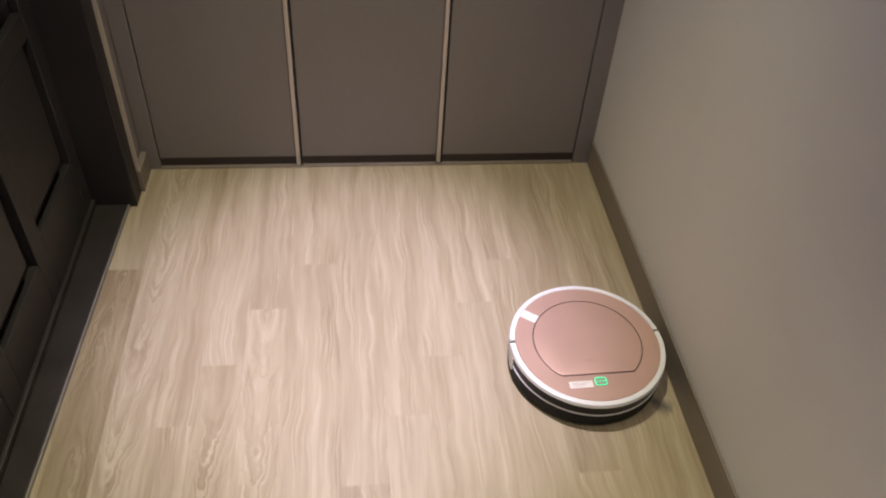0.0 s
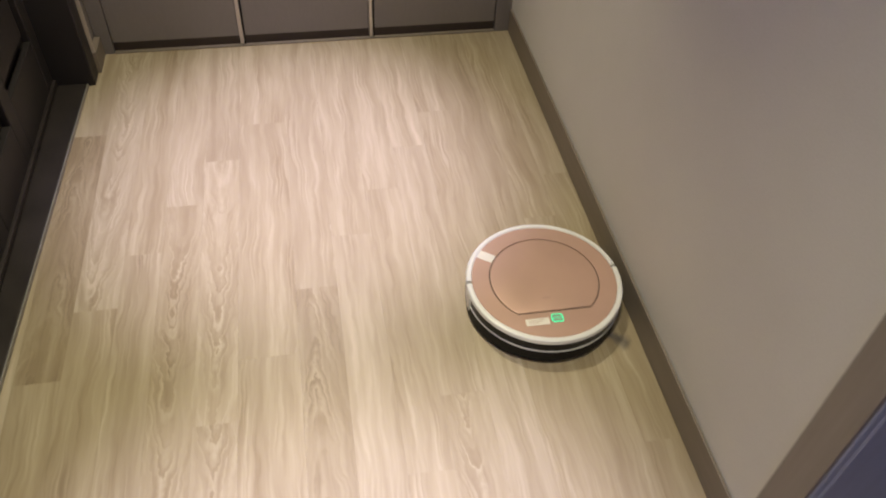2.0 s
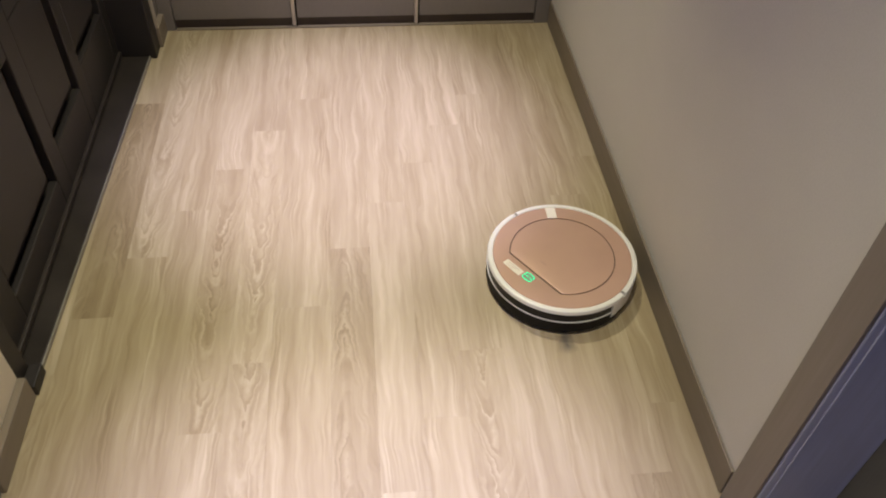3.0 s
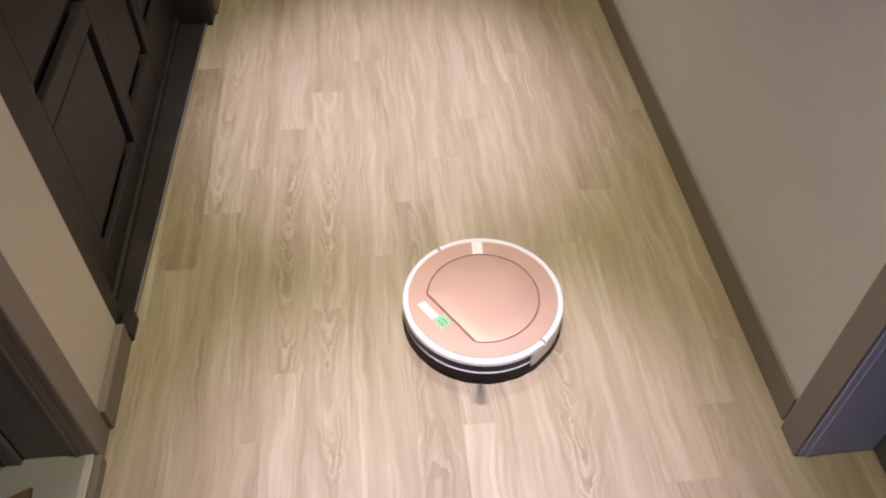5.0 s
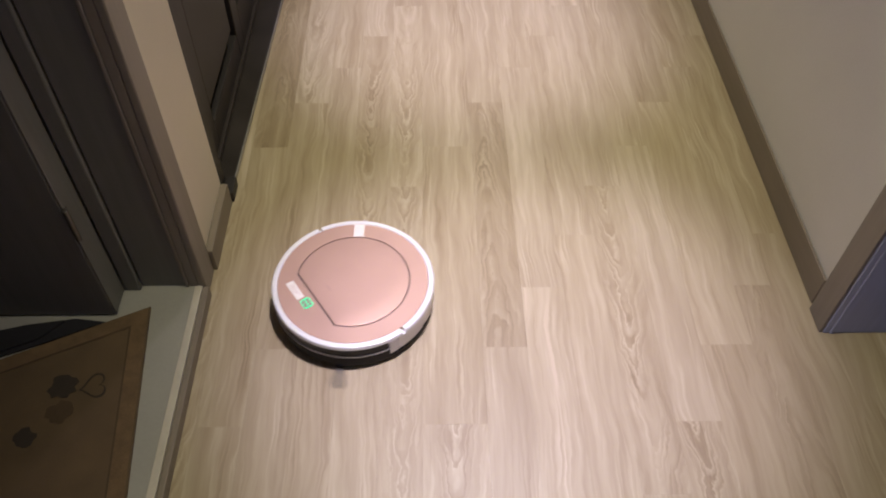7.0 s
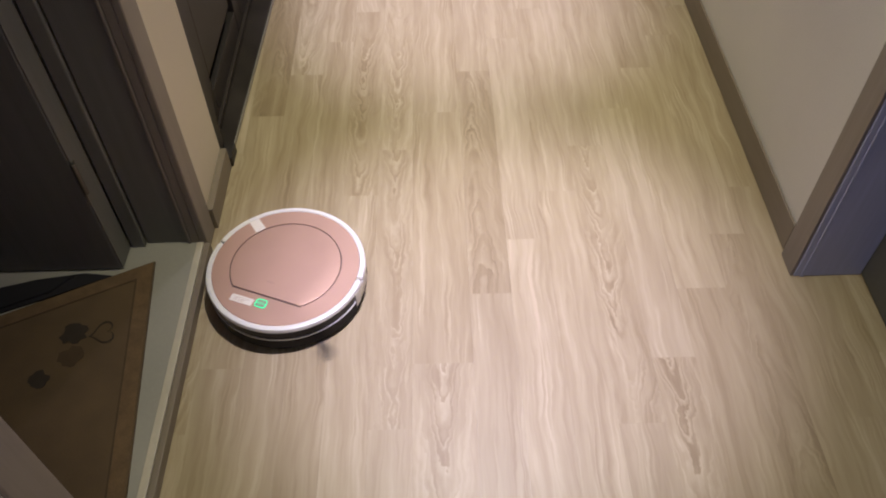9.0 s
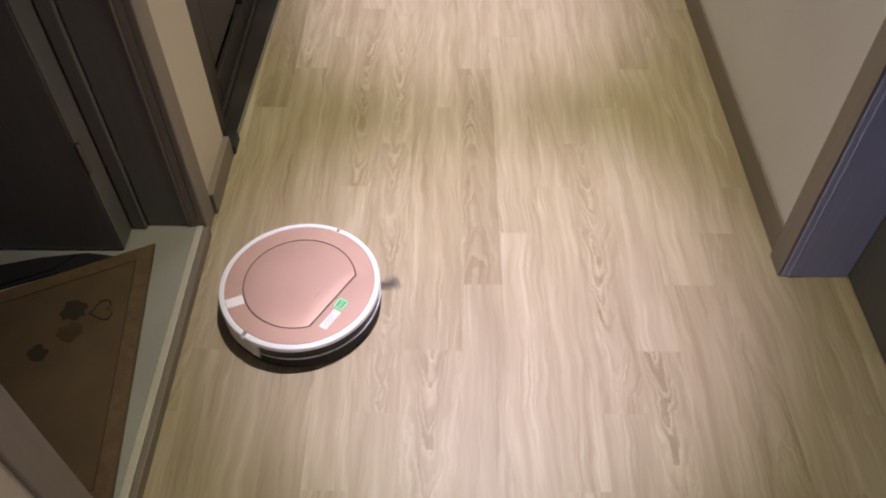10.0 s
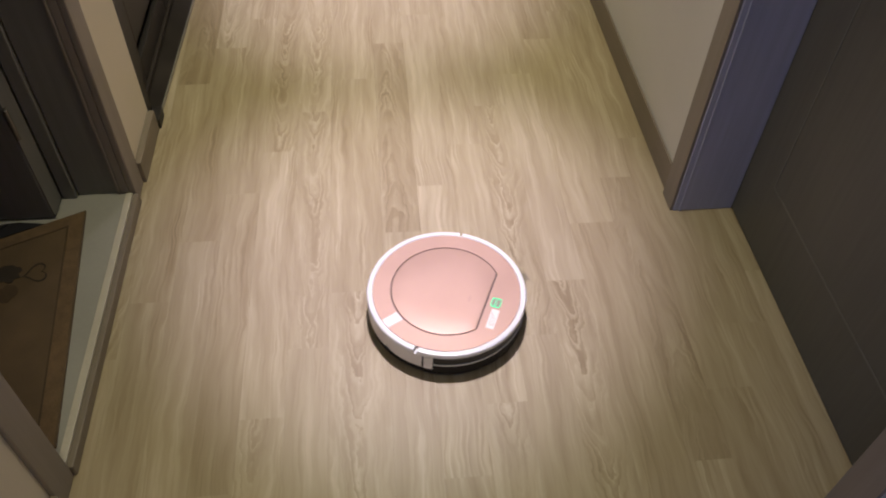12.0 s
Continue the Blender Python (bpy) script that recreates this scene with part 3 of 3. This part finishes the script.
# ---- robot vacuum ----
def build_robot():
    """The front is +x. Radius 0.1675, height 0.079."""
    v = thing("robot_vacuum", (0.25, -0.735, 0), "round rose gold robot vacuum with white rim and black bumper", "robot vacuum")
    part("chassis", lathe_solid([(0, 0.008), (0.140, 0.008), (0.160, 0.009), (0.1660, 0.013), (0.1670, 0.031), (0.150, 0.066), (0, 0.066)], 96), BLACK, v, "matt black chassis", True)
    bumper = part("bumper", sweep([(0.150, 0.0445), (0.1662, 0.0445), (0.1662, 0.0668), (0.150, 0.0668)], -81, 84.5, 64), GLOSS, v, "black glossy front bumper", True)
    part("bumper_line", sweep([(0.160, 0.0418), (0.1684, 0.0418), (0.1684, 0.0442), (0.160, 0.0442)], -81, 84.5, 64), SILVER, bumper, "thin silver line")
    part("bumper_skirt", sweep([(0.150, 0.0085), (0.1630, 0.0085), (0.1672, 0.012), (0.1682, 0.0415), (0.150, 0.0415)], -88, 91, 64), BLACK, bumper, "matt black lower bumper", True)
    for a in (84.8, -87.7):
        part("bumper_end", sweep([(0.150, 0.028), (0.1690, 0.028), (0.1694, 0.030), (0.1690, 0.0668), (0.150, 0.0668)], a, a + 6.4, 6), WHITE, bumper, "white bumper end", True)
    part("bumper_rim", sweep([(0.1565, 0.0672), (0.1675, 0.0672), (0.1690, 0.0685), (0.1690, 0.0735), (0.1672, 0.0772), (0.1630, 0.0788), (0.1585, 0.0786), (0.1565, 0.0770)], -92.5, 95.5, 72), WHITE, bumper, "white rim over the bumper", True)
    shell = part("rear_shell", sweep([(0.150, 0.026), (0.1665, 0.026), (0.1678, 0.029), (0.1682, 0.0668), (0.150, 0.0668)], 92, 271, 72), WHITE, v, "white rear shell", True)
    part("rear_rim", sweep([(0.1565, 0.0672), (0.1675, 0.0672), (0.1688, 0.0685), (0.1688, 0.0735), (0.1670, 0.0772), (0.1630, 0.0788), (0.1585, 0.0786), (0.1565, 0.0770)], 98.0, 265.0, 72), WHITE, shell, "white rear rim", True)
    for a in (118, 242):
        part("charge_slot", sweep([(0.160, 0.0255), (0.1686, 0.0255), (0.1686, 0.034), (0.160, 0.034)], a - 2, a + 2, 4), BLACK, shell, "small black slot")
    part("top_plate", sweep([(0.1192, 0.060), (0.1562, 0.060), (0.1562, 0.0768), (0.1552, 0.0776), (0.1192, 0.0782)], 0, 360, 96, True), ROSE, v, "rose gold top plate", True)
    # lid: a disc cut by a chord on the front side
    r, cut = 0.1165, 0.0865
    half = math.degrees(math.acos(cut / r))
    arc = [radians(half + (360 - 2 * half) * i / 72) for i in range(73)]
    lid = part("lid", lid_mesh(arc, r, 0.060, 0.0792), ROSE, v, "rose gold dust bin lid", True)
    part("lid_groove", lathe_solid([(0, 0.058), (0.1205, 0.058), (0.1205, 0.0762), (0, 0.0762)], 72), GROOVE, v, "dark groove round the lid")
    # plate between the chord and the ring
    seg = [radians(-half + 2 * half * i / 16) for i in range(17)]
    pts = [(0.1198 * math.cos(a), 0.1198 * math.sin(a)) for a in seg if 0.1198 * math.cos(a) > cut + 0.004]
    lim = math.sqrt(0.1198 ** 2 - (cut + 0.0035) ** 2)
    pts = [(cut + 0.0035, -lim)] + pts + [(cut + 0.0035, lim)]
    part("front_plate", prism(pts, 0.060, 0.0781, 0.0004), ROSE, v, "rose gold front plate")
    lab = part("label", box(-0.0085, 0.0085, -0.025, 0.025, 0.0, 0.0007), LABEL, v, "off-white printed label")
    lab.location = (0.1130, -0.0425, 0.0781)
    for k in range(3):
        part("print_line", box(-0.0045 + 0.004 * k, -0.003 + 0.004 * k, -0.018, 0.016 - 0.006 * k, 0.0006, 0.0009), LABELINK, lab)
    tag = part("tag", box(-0.018, 0.018, -0.0115, 0.0115, 0.0, 0.0006), LABEL, v, "white paper tag")
    tag.location, tag.rotation_euler = (-0.0800, -0.1118, 0.0780), (0, 0, radians(234.5))
    button = part("button", rounded(0.0105, 0.0125, 0.006, 0.0, 0.0010), GREENFILL, v, "green lit clean button", True)
    button.location = (0.1085, 0.0, 0.0781)
    ring = rounded_ring(0.0105, 0.0125, 0.006, 0.0018, 0.0008, 0.0016)
    part("button_ring", ring, GREEN, button, "glowing green ring")
    word = part("button_print", lettering("AUTO", 0.0072, 0.0004), GREEN, button, "glowing green lettering")
    word.location, word.rotation_euler = (0, 0, 0.0010), (0, 0, radians(90))
    part("scuff", scuff_mesh(0.053, -0.008), SCUFF, lid, "faint dark scuff mark")
    for y in (-0.11, 0.11):
        w = part("wheel", wheel_mesh(0.033, 0.018), BLACK, v, "black rubber drive wheel", True)
        w.location = (0, y, 0.033)
    c = part("caster", wheel_mesh(0.010, 0.012), BLACK, v, "small front caster", True)
    c.location = (0.12, 0, 0.010)
    brush = part("side_brush", lathe_solid([(0, 0.003), (0.012, 0.003), (0.014, 0.006), (0.014, 0.011), (0, 0.012)], 24), BLACK, v, "three-armed black side brush", True)
    brush.location = (0.088, 0.098, 0)
    for k in range(3):
        part("bristles", bristle_mesh(k * 120), BRISTLE, brush)
    return v, brush


def lettering(text, size, depth):
    """A word in the built-in font, centred, as a mesh."""
    curve = bpy.data.curves.new("lettering", "FONT")
    curve.body, curve.size, curve.extrude = text, size, depth / 2
    curve.align_x, curve.align_y = "CENTER", "CENTER"
    ob = bpy.data.objects.new("lettering", curve)
    me = bpy.data.meshes.new_from_object(ob)
    bm = bmesh.new()
    bm.from_mesh(me)
    bpy.data.objects.remove(ob)
    bpy.data.curves.remove(curve)
    bpy.data.meshes.remove(me)
    return bm


def scuff_mesh(x, y):
    rng = random.Random(3)
    pts = []
    for i in range(14):
        a = 6.283185307 * i / 14
        f = rng.uniform(0.7, 1.15)
        pts.append((x + 0.0035 * f * math.cos(a), y + 0.010 * f * math.sin(a)))
    return prism(pts, 0.0794, 0.08005)


def lid_mesh(arc, r, z0, z1):
    bm = bmesh.new()
    rings = []
    for f, z in ((1.0, z0), (1.0, z1 - 0.0010), (0.994, z1 - 0.0004), (0.985, z1 - 0.0002), (0.6, z1 + 0.0005), (0.25, z1 + 0.0008)):
        rings.append([bm.verts.new((r * f * math.cos(a), r * f * math.sin(a), z)) for a in arc])
    n = len(arc)
    for p, q in zip(rings, rings[1:]):
        for i in range(n):
            j = (i + 1) % n
            bm.faces.new((p[i], p[j], q[j], q[i]))
    bm.faces.new(rings[-1])
    bm.faces.new(rings[0][::-1])
    bmesh.ops.recalc_face_normals(bm, faces=bm.faces[:])
    return bm


def outline(hx, hy, r, steps=6):
    pts = []
    for cx, cy, a0 in ((hx - r, hy - r, 0), (-hx + r, hy - r, 90), (-hx + r, -hy + r, 180), (hx - r, -hy + r, 270)):
        for i in range(steps + 1):
            a = radians(a0 + 90 * i / steps)
            pts.append((cx + r * math.cos(a), cy + r * math.sin(a)))
    return pts


def rounded(hx, hy, r, z0, z1):
    return prism(outline(hx, hy, r), z0, z1, 0.0002)


def rounded_ring(hx, hy, r, width, z0, z1):
    bm = bmesh.new()
    a, b = outline(hx, hy, r), outline(hx - width, hy - width, r - width * 0.8)
    rows = [[bm.verts.new((x, y, z)) for x, y in pts] for pts, z in ((a, z0), (a, z1), (b, z1), (b, z0))]
    n = len(a)
    for p, q in zip(rows, rows[1:] + rows[:1]):
        for i in range(n):
            bm.faces.new((p[i], p[(i + 1) % n], q[(i + 1) % n], q[i]))
    bmesh.ops.recalc_face_normals(bm, faces=bm.faces[:])
    return bm


def wheel_mesh(radius, width):
    bm = lathe_solid([(0, -width / 2), (radius * 0.9, -width / 2), (radius, -width * 0.35), (radius, width * 0.35), (radius * 0.9, width / 2), (0, width / 2)], 28)
    bmesh.ops.rotate(bm, verts=bm.verts[:], cent=(0, 0, 0), matrix=Matrix.Rotation(radians(90), 3, "X"))
    return bm


def bristle_mesh(turn):
    bm = bmesh.new()
    rng = random.Random(5 + turn)
    for k in range(16):
        a = radians(turn + rng.uniform(-9, 9))
        b = a + radians(rng.uniform(-3, 3))
        length = rng.uniform(0.072, 0.087)
        p = Vector((0.010 * math.cos(a), 0.010 * math.sin(a), 0.007))
        q = Vector((length * math.cos(b), length * math.sin(b), 0.0015))
        side = Vector((-math.sin(a), math.cos(a), 0)) * 0.0008
        up = Vector((0, 0, 0.0012))
        vs = [bm.verts.new(w) for w in (p - side, p + side, p + up, q - side, q + side, q + up)]
        for f in ((0, 1, 2), (5, 4, 3), (0, 3, 4, 1), (1, 4, 5, 2), (2, 5, 3, 0)):
            bm.faces.new([vs[i] for i in f])
    bmesh.ops.recalc_face_normals(bm, faces=bm.faces[:])
    return bm


# ---- floor boards ----
def build_floor():
    """Boards 0.79 long in rows that step by a fifth of a board."""
    f = thing("floor", (0, 0, 0), "light oak laminate boards with straight and cathedral grain", "floor", kind="structure")
    edges = [-0.930, -0.840, -0.750, -0.660, -0.578, -0.490, -0.405, -0.280, -0.189, -0.097, -0.008, 0.083, 0.172, 0.280, 0.362, 0.455, 0.548, 0.620]
    length = 0.787
    # a joint of each row; (row, board along it): shade and arch
    first = {"A": -0.395, "B": -0.540, "C": -0.700, "D": -0.852, "E": -1.007}
    looks = {(1, 1): ("dark", 1), (4, 1): ("brown", -1), (4, 2): ("pale", 0), (5, 2): ("middle", -1), (5, 3): ("pale", 0), (7, 1): ("dark", 1),
             (7, 2): ("middle", 0), (7, 0): ("pale", 0), (8, 0): ("pale", 0), (8, 1): ("pale", 0), (8, 2): ("pale", 0), (9, 1): ("middle", 0),
             (9, 2): ("pale", 0), (10, 1): ("pale", 0), (10, 2): ("middle", -1), (10, 3): ("middle", 0), (11, 1): ("middle", 0),
             (11, 2): ("pale", 0), (11, 3): ("middle", -1), (12, 1): ("middle", 0), (12, 2): ("brown", 0), (13, 0): ("brown", 0),
             # rows 14, 15: brown tone also carries the dimmer light by the grey door
             (13, 1): ("middle", 0), (13, 2): ("dark", 1), (13, 3): ("middle", 0), (14, 1): ("brown", 0), (14, 2): ("brown", 0), (14, 3): ("brown", 0), (15, 2): ("brown", 0), (15, 3): ("brown", 0), (2, 1): ("brown", 0), (2, 2): ("middle", 0),
             (3, 0): ("pale", 0), (3, 1): ("brown", 0), (4, 0): ("pale", 0), (1, 0): ("middle", 0), (1, 2): ("brown", 0), (6, 2): ("middle", 0)}
    rng = random.Random(11)
    for i, (a, b) in enumerate(zip(edges, edges[1:])):
        y = first["BAEDC"[i % 5]]
        stops = [0.06] + [y - k * length for k in range(8) if y - k * length > YEND + 0.1] + [YEND]
        for k, (y1, y0) in enumerate(zip(stops, stops[1:])):
            look_of = looks.get((i, k)) or (rng.choice(("pale", "middle", "middle", "brown")), rng.choice((0, 0, 0, -1)))
            gap = 0.00007
            w, l = (b - a) / 2 - gap, (y1 - y0) / 2 - gap
            ob = part("plank", box(-w, w, -l, l, -0.0095, 0.0), OAKS[look_of], f)
            ob.location = ((a + b) / 2, (y0 + y1) / 2, 0)


# ---- motion ----
ROBOT_ROWS = [
    (0, 0.249, -0.739, 55.9), (0.5, 0.250, -0.867, 55.4), (1, 0.252, -0.995, 54.5), (1.5, 0.250, -1.078, 54.0),
    (2, 0.250, -1.118, 54.0), (2.3, 0.250, -1.128, 51.7), (2.5, 0.250, -1.134, 38.2), (3, 0.242, -1.136, -0.4),
    (3.25, 0.242, -1.136, -1.7), (5, -0.118, -1.386, -2.2), (5.5, -0.223, -1.458, -1.8), (6, -0.331, -1.531, -2.5),
    (6.5, -0.438, -1.604, -2.1), (7, -0.549, -1.676, -2.3), (7.4, -0.638, -1.738, -2.1), (7.7, -0.670, -1.761, -1.1),
    (8.55, -0.673, -1.760, -0.4), (8.8, -0.673, -1.761, 14.6), (9, -0.671, -1.764, 32.9), (9.5, -0.665, -1.786, 72.9),
    (10, -0.621, -1.852, 112.6), (10.5, -0.515, -1.893, 121.7), (11, -0.393, -1.943, 122.0), (11.5, -0.269, -1.992, 121.6),
    (12, -0.152, -2.040, 121.1),
]


def motions(robot, brush):
    walk(robot, [(t, pose(x, y, 0, 0, 0, a - 144.5)) for t, x, y, a in ROBOT_ROWS])
    walk(brush, [(k / 15, pose(0.088, 0.098, 0, 0, 0, 50.0 + 80.0 * k)) for k in range(181)])


build_shell()
build_skirting()
build_wardrobe()
build_entrance_door()
build_bathroom_doorway()
build_mat()
build_dark_patch()
build_grey_door()
build_downlights()
robot_vacuum, side_brush = build_robot()
build_floor()
motions(robot_vacuum, side_brush)
